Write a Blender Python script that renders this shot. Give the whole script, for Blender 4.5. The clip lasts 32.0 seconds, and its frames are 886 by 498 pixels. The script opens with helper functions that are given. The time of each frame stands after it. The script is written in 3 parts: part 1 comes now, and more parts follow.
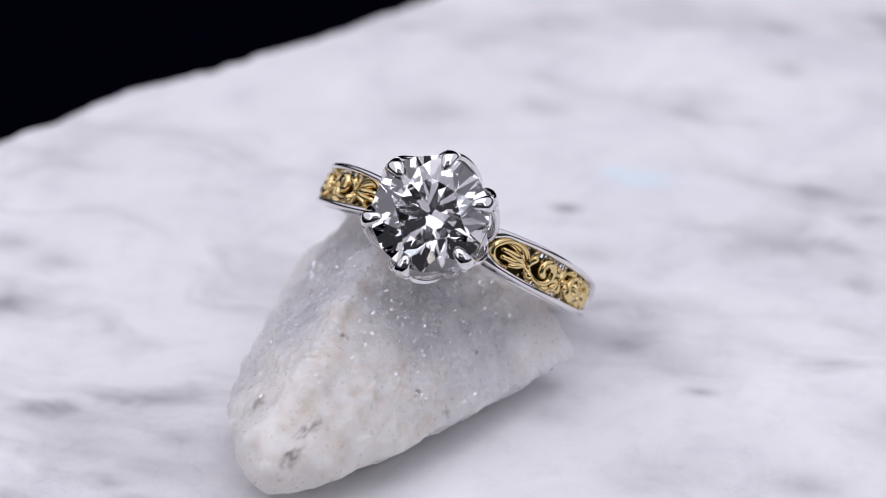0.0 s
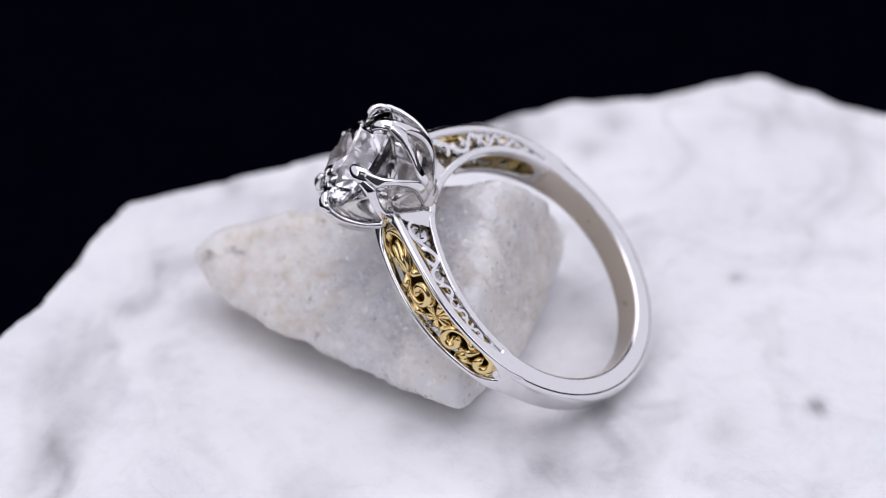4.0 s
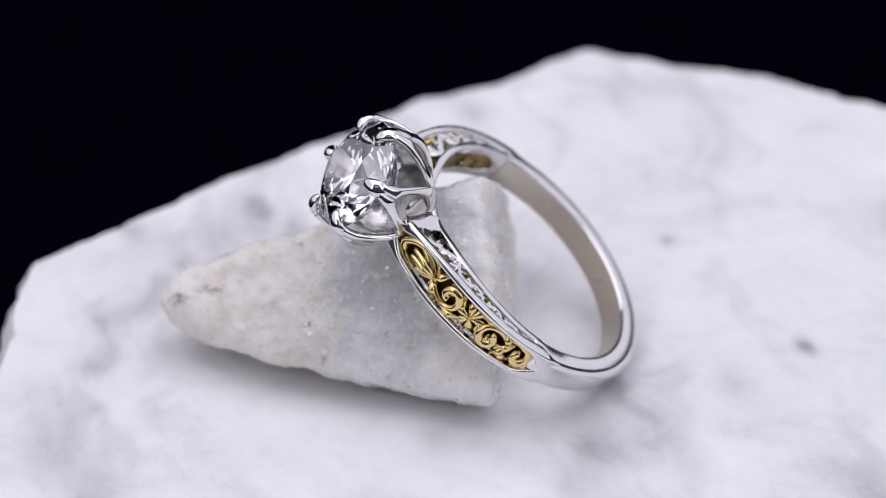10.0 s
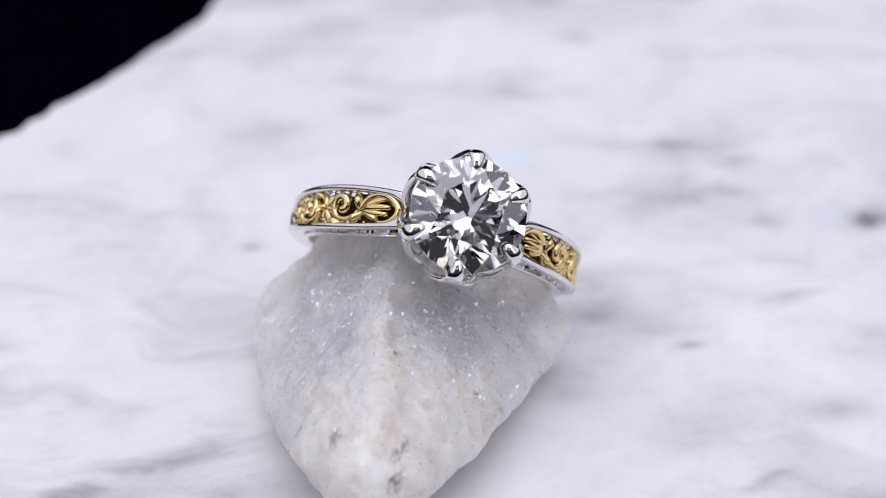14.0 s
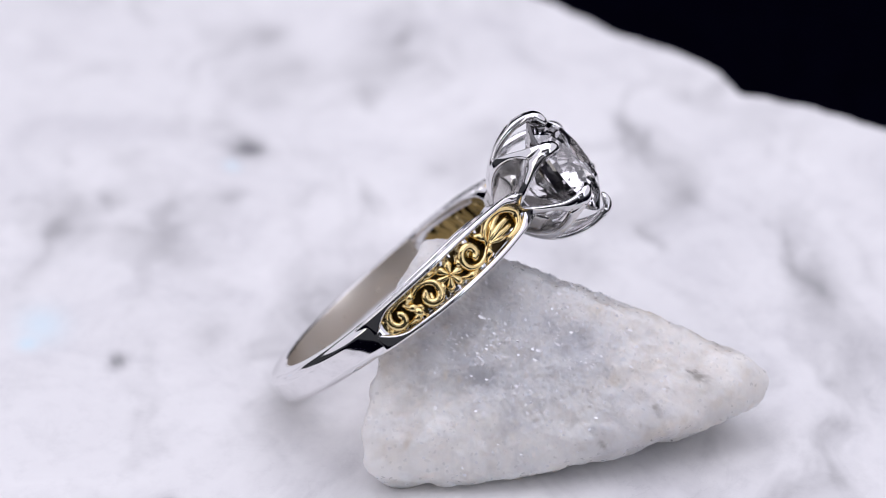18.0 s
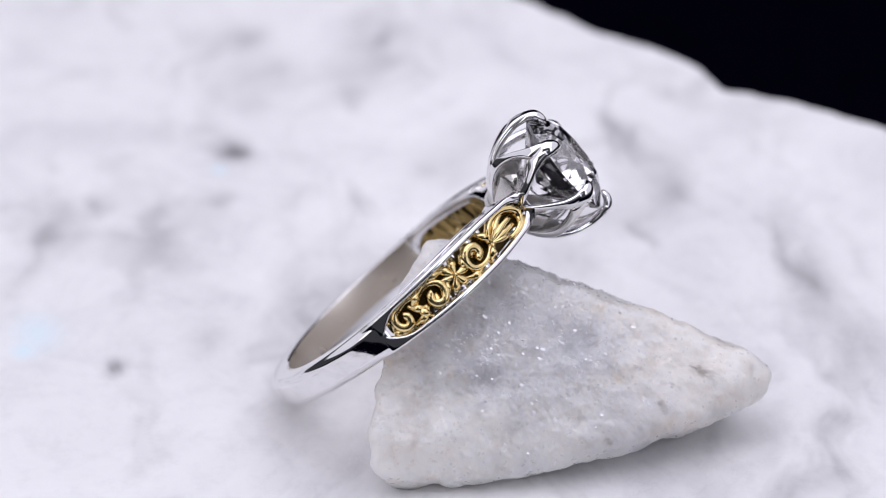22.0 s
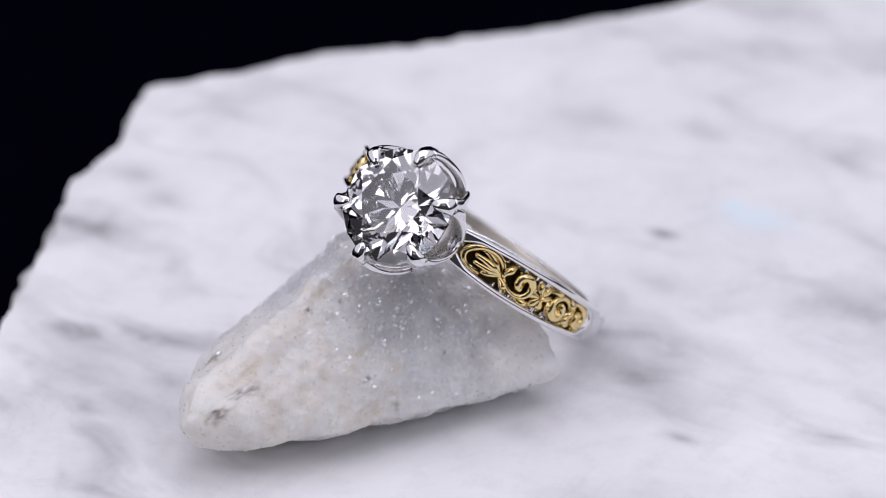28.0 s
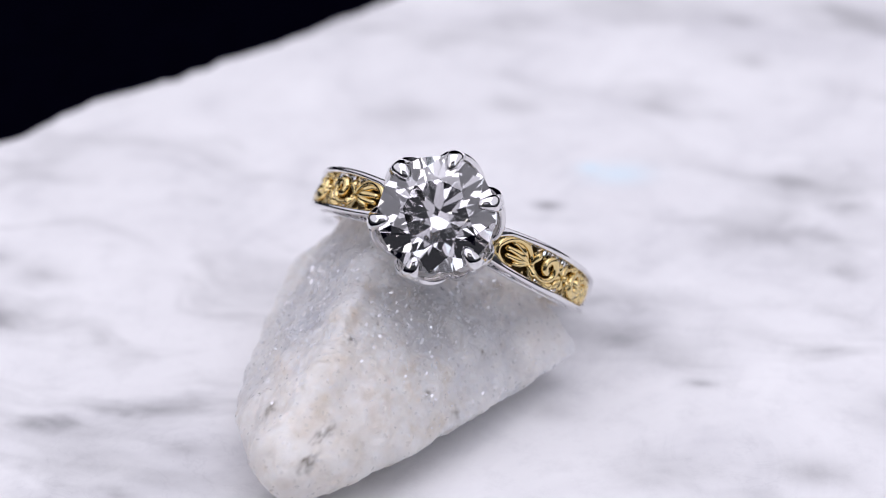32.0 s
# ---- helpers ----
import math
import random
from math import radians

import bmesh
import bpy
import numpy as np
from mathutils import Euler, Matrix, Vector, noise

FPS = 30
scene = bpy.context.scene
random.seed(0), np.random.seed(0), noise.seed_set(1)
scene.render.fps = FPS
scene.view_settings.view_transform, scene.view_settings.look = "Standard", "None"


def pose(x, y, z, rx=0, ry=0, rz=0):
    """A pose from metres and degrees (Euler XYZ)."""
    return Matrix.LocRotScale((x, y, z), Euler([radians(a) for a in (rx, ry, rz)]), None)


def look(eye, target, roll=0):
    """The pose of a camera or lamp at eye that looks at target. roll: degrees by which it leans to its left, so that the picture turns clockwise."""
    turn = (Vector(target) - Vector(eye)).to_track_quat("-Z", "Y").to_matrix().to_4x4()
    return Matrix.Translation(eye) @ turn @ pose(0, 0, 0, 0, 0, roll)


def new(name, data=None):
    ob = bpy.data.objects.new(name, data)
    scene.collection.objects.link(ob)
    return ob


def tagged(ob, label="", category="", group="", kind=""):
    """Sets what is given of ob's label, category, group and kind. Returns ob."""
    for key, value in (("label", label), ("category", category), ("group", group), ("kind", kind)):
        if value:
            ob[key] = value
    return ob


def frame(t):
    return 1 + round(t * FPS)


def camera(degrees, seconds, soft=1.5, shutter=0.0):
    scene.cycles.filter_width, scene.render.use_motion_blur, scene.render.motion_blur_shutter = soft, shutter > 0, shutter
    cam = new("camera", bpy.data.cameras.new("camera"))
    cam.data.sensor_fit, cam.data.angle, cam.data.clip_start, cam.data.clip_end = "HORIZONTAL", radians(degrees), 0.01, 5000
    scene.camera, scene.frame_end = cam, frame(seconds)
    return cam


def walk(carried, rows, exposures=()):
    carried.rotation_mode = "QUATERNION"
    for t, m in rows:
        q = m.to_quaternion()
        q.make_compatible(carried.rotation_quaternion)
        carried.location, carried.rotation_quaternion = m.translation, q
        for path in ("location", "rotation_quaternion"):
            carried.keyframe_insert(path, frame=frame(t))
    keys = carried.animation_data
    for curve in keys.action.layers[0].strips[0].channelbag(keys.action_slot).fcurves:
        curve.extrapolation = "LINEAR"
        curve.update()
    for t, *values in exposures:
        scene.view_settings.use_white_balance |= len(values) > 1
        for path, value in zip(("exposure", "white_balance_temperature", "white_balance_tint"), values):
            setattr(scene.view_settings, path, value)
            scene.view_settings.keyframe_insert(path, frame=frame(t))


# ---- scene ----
cam = camera(22.758, 32.0, soft=0.9)
EYE = Vector((-0.00119, -0.12485, 0.08469))
PATH = [(0.0, look(EYE, EYE + Vector((0.0, 0.85817, -0.51337)), -1.0)), (32.0, look(EYE, EYE + Vector((0.0, 0.85817, -0.51337)), -1.0))]
walk(cam, PATH, [(0.0, -0.085), (1.0, 0.01), (2.0, 0.03), (5.0, 0.04), (6.0, -0.05), (7.0, 0.03), (8.0, 0.03), (9.0, -0.02), (10.0, -0.02), (12.0, -0.01), (14.0, 0.01),
                 (17.0, -0.08), (18.0, 0.03), (19.0, -0.02), (20.0, 0.0), (21.0, 0.04), (22.0, 0.04), (24.0, 0.04), (25.0, -0.04), (28.0, -0.07), (29.0, 0.03), (31.0, 0.07), (32.0, 0.06)])
cam.data.dof.use_dof = True
cam.data.dof.focus_distance = 0.139
cam.data.dof.aperture_fstop = 28.0

# turn of the plate under the slab: seconds, degrees
TURN = [(0.0, 0.0), (0.5, -10.6), (1.0, -20.8), (1.5, -30.9), (2.0, -41.0), (2.5, -51.2), (3.5, -71.0), (4.5, -90.4), (5.0, -100.4), (5.5, -110.6),
        (6.0, -120.6), (6.3, -126.2), (6.5, -128.8), (6.62, -129.2), (6.75, -128.5), (7.0, -124.9), (7.5, -114.5), (8.0, -104.4), (8.5, -94.1), (9.0, -83.8),
        (9.5, -73.5), (10.0, -63.2), (10.5, -52.7), (11.0, -42.3), (11.5, -32.0), (12.0, -21.7), (12.5, -11.4), (13.0, -0.9), (13.5, 9.8),
        (14.0, 20.5), (14.5, 31.2), (15.5, 52.5), (16.5, 73.7), (17.0, 84.0), (17.5, 94.4), (18.0, 104.9), (18.5, 115.2), (19.0, 125.7),
        (19.5, 136.2), (19.8, 140.9), (20.0, 142.1), (20.2, 141.4), (20.5, 137.5), (21.0, 127.3), (21.5, 117.0), (22.0, 106.8), (22.5, 96.7), (23.0, 86.4),
        (23.5, 76.0), (24.0, 65.7), (24.5, 55.3), (25.0, 44.5), (25.5, 33.8), (26.5, 12.4), (27.5, -9.1), (28.0, -19.7), (28.5, -30.4), (29.0, -39.8),
        (29.25, -42.6), (29.4, -42.9), (29.5, -42.2), (29.7, -40.5), (30.0, -37.2), (30.5, -26.9), (31.0, -16.6), (31.5, -6.7), (32.0, 3.6)]

# ---- light ----
world = bpy.data.worlds.new("dark_room")
scene.world = world
world.use_nodes = True
world.node_tree.nodes["Background"].inputs["Color"].default_value = (0.84, 0.86, 1.0, 1)
world.node_tree.nodes["Background"].inputs["Strength"].default_value = 0.05


def softbox(name, eye, target, sx, sy, watts, colour):
    d = bpy.data.lights.new(name, "AREA")
    d.shape, d.size, d.size_y, d.energy, d.color = "RECTANGLE", sx, sy, watts, colour
    ob = new(name, d)
    ob.matrix_world = look(eye, target)
    return ob


COOL = (0.893, 0.873, 1.0)
# a light box: one large panel overhead, one at each side, dark behind the slab
softbox("softbox_top", (0.0, 0.02, 0.42), (0, 0.02, 0), 0.52, 0.52, 1.80, COOL)
softbox("softbox_left", (-0.34, 0.04, 0.25), (0, 0.04, 0.08), 0.92, 0.40, 0.98, COOL)
softbox("softbox_right", (0.34, 0.04, 0.25), (0, 0.04, 0.08), 0.92, 0.40, 0.98, COOL)
# unseen fills added at the front and its corners to brighten the diamond
softbox("diamond_fill_front", (0.0, -0.46, 0.36), (0, 0, 0.01), 0.30, 0.12, 0.07, COOL)
softbox("diamond_fill_left", (-0.29, -0.33, 0.26), (0, 0, 0.01), 0.10, 0.36, 0.17, (1.0, 0.95, 0.90))
softbox("diamond_fill_right", (0.29, -0.33, 0.26), (0, 0, 0.01), 0.10, 0.36, 0.17, (0.80, 0.87, 1.0))

# ---- materials ----


def material(name):
    m = bpy.data.materials.new(name)
    m.use_nodes = True
    nt = m.node_tree
    return m, nt, nt.nodes["Principled BSDF"], nt.nodes["Material Output"]


def link(nt, a, b):
    nt.links.new(a, b)


def node(nt, kind, **inputs):
    n = nt.nodes.new(kind)
    for k, v in inputs.items():
        n.inputs[k.replace("_", " ")].default_value = v
    return n


def coords(nt):
    return nt.nodes.new("ShaderNodeTexCoord").outputs["Object"]


def noise_tex(nt, scale, detail=4.0, rough=0.55, distort=0.0):
    n = node(nt, "ShaderNodeTexNoise", Scale=scale, Detail=detail, Roughness=rough, Distortion=distort)
    link(nt, coords(nt), n.inputs["Vector"])
    return n


def ramp(nt, fac, stops):
    r = nt.nodes.new("ShaderNodeValToRGB")
    el = r.color_ramp.elements
    while len(el) < len(stops):
        el.new(0.5)
    for e, (p, c) in zip(el, stops):
        e.position, e.color = p, (*c, 1)
    link(nt, fac, r.inputs["Fac"])
    return r


def mix(nt, fac, a, b):
    m = nt.nodes.new("ShaderNodeMix")
    m.data_type = "RGBA"
    for sock, v in ((m.inputs[0], fac), (m.inputs[6], a), (m.inputs[7], b)):
        if isinstance(v, (int, float)):
            sock.default_value = v
        elif isinstance(v, tuple):
            sock.default_value = (*v, 1)
        else:
            link(nt, v, sock)
    return m.outputs[2]


def bump(nt, bsdf, height, strength, dist):
    b = node(nt, "ShaderNodeBump", Strength=strength, Distance=dist)
    link(nt, height, b.inputs["Height"])
    link(nt, b.outputs["Normal"], bsdf.inputs["Normal"])
    return b


def metal(name, colour, rough, scratch):
    m, nt, b, _ = material(name)
    b.inputs["Metallic"].default_value = 1.0
    b.inputs["Base Color"].default_value = (*colour, 1)
    n = noise_tex(nt, 900.0, 5.0)
    r = nt.nodes.new("ShaderNodeMapRange")
    r.inputs["To Min"].default_value, r.inputs["To Max"].default_value = rough * 0.6, rough * 1.5
    link(nt, n.outputs["Fac"], r.inputs["Value"])
    link(nt, r.outputs["Result"], b.inputs["Roughness"])
    bump(nt, b, noise_tex(nt, 500.0, 3.0).outputs["Fac"], scratch, 0.00005)
    return m


PLATINUM = metal("polished_platinum", (0.79, 0.78, 0.785), 0.055, 0.10)
GOLD = metal("yellow_gold", (0.80, 0.63, 0.31), 0.14, 0.3)
MATTE_GOLD = metal("matted_gold", (0.44, 0.32, 0.13), 0.3, 0.6)
# near-black, so that the gaps of the scrollwork read as shaded
GAP_SHADE = metal("gap_shade_gold", (0.05, 0.035, 0.015), 0.45, 0.6)
BRUSHED = metal("brushed_platinum", (0.62, 0.60, 0.58), 0.22, 0.4)
SATIN = metal("warm_satin_metal", (0.66, 0.61, 0.54), 0.30, 0.3)


def make_diamond():
    m, nt, b, out = material("diamond")
    nt.nodes.remove(b)
    g = node(nt, "ShaderNodeBsdfGlass", Roughness=0.0, IOR=2.417)
    g.inputs["Color"].default_value = (1.0, 0.995, 1.0, 1)
    link(nt, g.outputs[0], out.inputs["Surface"])
    return m


DIAMOND = make_diamond()


def make_marble():
    m, nt, b, _ = material("white_marble")
    at = nt.nodes.new("ShaderNodeAttribute")
    at.attribute_name = "vein"
    tint = nt.nodes.new("ShaderNodeAttribute")
    tint.attribute_name = "crystal"
    fine = noise_tex(nt, 420.0, 6.0, 0.7)
    mott = noise_tex(nt, 70.0, 6.0, 0.6, 0.8)
    base = ramp(nt, mott.outputs["Fac"], [(0.26, (0.67, 0.665, 0.68)), (0.46, (0.79, 0.785, 0.79)), (0.70, (0.86, 0.855, 0.855))])
    thread = noise_tex(nt, 130.0, 7.0, 0.62, 1.6)
    hair = ramp(nt, thread.outputs["Fac"], [(0.478, (0, 0, 0)), (0.497, (0.15, 0.15, 0.15)), (0.503, (0.15, 0.15, 0.15)), (0.522, (0, 0, 0))])
    where = ramp(nt, mott.outputs["Fac"], [(0.30, (1, 1, 1)), (0.52, (0, 0, 0))])
    lines = mix(nt, where.outputs["Color"], (0, 0, 0), hair.outputs["Color"])
    tone = mix(nt, lines, base.outputs["Color"], (0.36, 0.36, 0.38))
    tone = mix(nt, ramp(nt, fine.outputs["Fac"], [(0.35, (0.10, 0.10, 0.10)), (0.5, (0, 0, 0))]).outputs["Color"], tone, (0.42, 0.42, 0.44))
    dark = ramp(nt, fine.outputs["Fac"], [(0.3, (0.10, 0.10, 0.11)), (0.7, (0.24, 0.24, 0.25))])
    col = mix(nt, at.outputs["Fac"], tone, dark.outputs["Color"])
    # the crystal grain's glint, laid in as pale blue base colour
    col = mix(nt, tint.outputs["Fac"], col, (0.68, 0.81, 0.87))
    link(nt, col, b.inputs["Base Color"])
    r = nt.nodes.new("ShaderNodeMapRange")
    r.inputs["To Min"].default_value, r.inputs["To Max"].default_value = 0.38, 0.62
    link(nt, fine.outputs["Fac"], r.inputs["Value"])
    link(nt, r.outputs["Result"], b.inputs["Roughness"])
    b.inputs["Specular IOR Level"].default_value = 0.3
    bump(nt, b, noise_tex(nt, 900.0, 5.0).outputs["Fac"], 0.2, 0.0002)
    return m


MARBLE = make_marble()


def make_quartz():
    m, nt, b, _ = material("quartz_rock")
    big = noise_tex(nt, 75.0, 5.0, 0.58, 0.7)
    base = ramp(nt, big.outputs["Fac"], [(0.30, (0.56, 0.56, 0.58)), (0.45, (0.66, 0.655, 0.65)), (0.60, (0.76, 0.745, 0.725))])
    sugar = noise_tex(nt, 900.0, 5.0, 0.7)
    shade = nt.nodes.new("ShaderNodeAttribute")
    shade.attribute_name = "grey"
    fleck = noise_tex(nt, 330.0, 5.0, 0.65, 0.5)
    loose = nt.nodes.new("ShaderNodeMath")
    loose.operation, loose.use_clamp = "MULTIPLY", True
    link(nt, shade.outputs["Fac"], loose.inputs[0])
    link(nt, ramp(nt, fleck.outputs["Fac"], [(0.40, (1.3, 1.3, 1.3)), (0.60, (0.35, 0.35, 0.35))]).outputs["Color"], loose.inputs[1])
    col = mix(nt, loose.outputs[0], base.outputs["Color"], ramp(nt, sugar.outputs["Fac"], [(0.30, (0.39, 0.395, 0.42)), (0.70, (0.53, 0.535, 0.565))]).outputs["Color"])
    pale = nt.nodes.new("ShaderNodeAttribute")
    pale.attribute_name = "pale"
    col = mix(nt, pale.outputs["Fac"], col, ramp(nt, sugar.outputs["Fac"], [(0.30, (0.72, 0.70, 0.68)), (0.70, (0.84, 0.82, 0.80))]).outputs["Color"])
    rust = nt.nodes.new("ShaderNodeAttribute")
    rust.attribute_name = "tan"
    col = mix(nt, rust.outputs["Fac"], col, ramp(nt, sugar.outputs["Fac"], [(0.30, (0.50, 0.44, 0.36)), (0.70, (0.62, 0.56, 0.48))]).outputs["Color"])
    spot = nt.nodes.new("ShaderNodeAttribute")
    spot.attribute_name = "speck"
    col = mix(nt, spot.outputs["Fac"], col, (0.10, 0.08, 0.05))
    speck = noise_tex(nt, 520.0, 3.0)
    spf = ramp(nt, speck.outputs["Fac"], [(0.80, (0, 0, 0)), (0.86, (0.2, 0.2, 0.2))])
    col = mix(nt, spf.outputs["Color"], col, (0.20, 0.16, 0.11))
    b.inputs["Subsurface Weight"].default_value = 0.9
    b.inputs["Subsurface Radius"].default_value = (1.0, 0.9, 0.8)
    b.inputs["Subsurface Scale"].default_value = 0.006
    b.inputs["Specular IOR Level"].default_value = 0.5
    # sugary grain: some of its small faces are turned aside and shine
    vor = node(nt, "ShaderNodeTexVoronoi", Scale=2700.0)
    uneven = mix(nt, 0.0006, (0, 0, 0), noise_tex(nt, 1500.0, 2.0).outputs["Color"])
    moved = node(nt, "ShaderNodeVectorMath")
    link(nt, coords(nt), moved.inputs[0])
    link(nt, uneven, moved.inputs[1])
    link(nt, moved.outputs[0], vor.inputs["Vector"])
    pick = nt.nodes.new("ShaderNodeSeparateColor")
    link(nt, vor.outputs["Color"], pick.inputs["Color"])
    few = ramp(nt, pick.outputs["Red"], [(0.74, (0, 0, 0)), (0.77, (1, 1, 1))])
    core = ramp(nt, vor.outputs["Distance"], [(0.16, (0.14, 0.14, 0.14)), (0.38, (0, 0, 0))])
    spark = mix(nt, few.outputs["Color"], (0, 0, 0), core.outputs["Color"])
    link(nt, mix(nt, spark, col, (0.9, 0.9, 0.92)), b.inputs["Base Color"])
    link(nt, spark, b.inputs["Metallic"])
    face = ramp(nt, spark, [(0.0, (0.22, 0.22, 0.22)), (0.14, (0.7, 0.7, 0.7))])
    grain = ramp(nt, spark, [(0.0, (0.30, 0.30, 0.30)), (0.14, (0.10, 0.10, 0.10))])
    link(nt, grain.outputs["Color"], b.inputs["Roughness"])
    mid = node(nt, "ShaderNodeVectorMath")
    mid.operation = "SUBTRACT"
    mid.inputs[1].default_value = (0.5, 0.5, 0.5)
    link(nt, vor.outputs["Color"], mid.inputs[0])
    sc = node(nt, "ShaderNodeVectorMath")
    sc.operation = "MULTIPLY"
    link(nt, mid.outputs[0], sc.inputs[0])
    link(nt, face.outputs["Color"], sc.inputs[1])
    bp = node(nt, "ShaderNodeBump", Strength=0.35, Distance=0.0006)
    link(nt, noise_tex(nt, 350.0, 6.0, 0.62).outputs["Fac"], bp.inputs["Height"])
    add = node(nt, "ShaderNodeVectorMath")
    link(nt, bp.outputs["Normal"], add.inputs[0])
    link(nt, sc.outputs[0], add.inputs[1])
    nn = node(nt, "ShaderNodeVectorMath")
    nn.operation = "NORMALIZE"
    link(nt, add.outputs[0], nn.inputs[0])
    link(nt, nn.outputs[0], b.inputs["Normal"])
    return m


QUARTZ = make_quartz()


def make_cloth(name, colour):
    m, nt, b, _ = material(name)
    n = noise_tex(nt, 400.0, 4.0)
    r = ramp(nt, n.outputs["Fac"], [(0.3, tuple(c * 0.6 for c in colour)), (0.7, colour)])
    link(nt, r.outputs["Color"], b.inputs["Base Color"])
    b.inputs["Roughness"].default_value = 0.95
    b.inputs["Specular IOR Level"].default_value = 0.0
    return m


VELVET = make_cloth("black_velvet", (0.0010, 0.0009, 0.0036))

# ---- mesh helpers ----
MM = 0.001


def part(name, bm, mat, parent=None, label="", smooth=True):
    me = bpy.data.meshes.new(name)
    bm.to_mesh(me)
    bm.free()
    me.materials.append(mat)
    if smooth:
        me.polygons.foreach_set("use_smooth", [True] * len(me.polygons))
    ob = new(name, me)
    if parent:
        ob.parent = parent
    return tagged(ob, label)


def loft(bm, sections, closed=False, caps=True):
    """Quads between equal sections of points, in metres."""
    rows = [[bm.verts.new(p) for p in s] for s in sections]
    n = len(rows[0])
    pairs = list(zip(rows, rows[1:]))
    if closed:
        pairs.append((rows[-1], rows[0]))
    for a, b in pairs:
        for i in range(n):
            bm.faces.new((a[i], a[(i + 1) % n], b[(i + 1) % n], b[i]))
    if caps and not closed:
        bm.faces.new(rows[0][::-1])
        bm.faces.new(rows[-1])


def superellipse(k, e):
    c, s = math.cos(k), math.sin(k)
    return math.copysign(abs(c) ** (2 / e), c), math.copysign(abs(s) ** (2 / e), s)


def ramp_of(x, table):
    """Smooth run through a table of (x, y)."""
    xs, ys = zip(*table)
    if x <= xs[0]:
        return ys[0]
    if x >= xs[-1]:
        return ys[-1]
    i = max(k for k in range(len(xs)) if xs[k] <= x)
    t = (x - xs[i]) / (xs[i + 1] - xs[i])

    def slope(k):
        if k == 0 or k == len(xs) - 1:
            return 0.0
        return (ys[k + 1] - ys[k - 1]) / (xs[k + 1] - xs[k - 1])
    d = xs[i + 1] - xs[i]
    t2, t3 = t * t, t * t * t
    return (2 * t3 - 3 * t2 + 1) * ys[i] + (t3 - 2 * t2 + t) * d * slope(i) + (3 * t2 - 2 * t3) * ys[i + 1] + (t3 - t2) * d * slope(i + 1)


def tube(bm, pts, radii, flat=1.0, normal=None, n=10, e=2.0):
    """A rounded bar along points (mm); radii a number or one for each point; flat: depth against width along normal(point)."""
    pts = [Vector(p) for p in pts]
    if isinstance(radii, (int, float)):
        radii = [radii] * len(pts)
    secs = []
    for i, p in enumerate(pts):
        d = (pts[min(i + 1, len(pts) - 1)] - pts[max(i - 1, 0)]).normalized()
        up = normal(p) if normal else Vector((0, 1, 0))
        up = (up - d * up.dot(d)).normalized()
        side = d.cross(up)
        ring_ = []
        for k in range(n):
            c, s = superellipse(2 * math.pi * k / n, e)
            ring_.append((p + side * c * radii[i] + up * s * radii[i] * flat) * MM)
        secs.append(ring_)
    loft(bm, secs)


# ---- marble slab ----
EDGE = [(-180, 0.237), (-169, 0.232), (-163, 0.227), (-152, 0.235), (-143, 0.246), (-128, 0.226), (-117, 0.221), (-108, 0.232), (-96, 0.263), (-89, 0.277),
        (-82, 0.302), (-76, 0.317), (-69, 0.341), (-63, 0.345), (-55, 0.342), (-45, 0.335), (-42, 0.353), (-39, 0.365), (-30, 0.389), (-23, 0.428),
        (-15, 0.483), (0, 0.55), (30, 0.63), (60, 0.59), (80, 0.52), (87, 0.484), (91, 0.434), (99, 0.397), (104, 0.38), (114, 0.361),
        (122, 0.363), (131, 0.353), (138, 0.357), (140, 0.362), (146, 0.321), (149, 0.304), (157, 0.29), (166, 0.257), (172, 0.247), (180, 0.237)]
UNIT = 0.1442


def slab_radius(a):
    a = (math.degrees(a) + 180) % 360 - 180
    r = float(np.interp(a, [e[0] for e in EDGE], [e[1] for e in EDGE])) * UNIT
    x, y = r * math.cos(math.radians(a)), r * math.sin(math.radians(a))
    return r + 0.0004 * noise.noise(Vector((x, y, 0)) * 400) + 0.0002 * noise.noise(Vector((x, y, 3)) * 1100)


# darker grey patches: x, y, size (mm), strength
# the first two also hold painted contact shade of rock and ring
PATCHES = [(12.0, 3.8, 2.3, 0.65), (14.6, 0.6, 2.2, 0.3), (8.9, 22.4, 0.9, 0.8), (7.6, 39.4, 2.0, 0.45), (19.6, 37.9, 1.5, 0.55), (28.6, 46.2, 1.6, 0.45), (-30.0, 15.7, 1.8, 0.7),
           (-33.6, 18.2, 1.5, 0.5), (-1.4, 38.6, 3.2, 0.3), (16.0, -2.6, 0.8, 0.6), (-19.0, -7.2, 1.2, 0.5), (27.6, 24.2, 1.5, 0.4), (36.4, 8.2, 1.7, 0.8),
           (49.0, 3.2, 4.0, 0.35), (57.2, 2.6, 2.2, 0.5), (12.0, -12.6, 2.6, 0.3), (28.0, -7.5, 2.8, 0.35), (32.5, -11.6, 2.4, 0.4), (4.0, -27.9, 2.6, 0.45),
           (10.5, 15.4, 1.7, 0.3), (-28.9, -13.2, 1.3, 0.45), (-8.2, 22.3, 0.8, 0.6), (19.2, -23.5, 1.4, 0.5), (21.5, -13.5, 2.0, 0.4), (6.3, -5.5, 1.4, 0.35)]


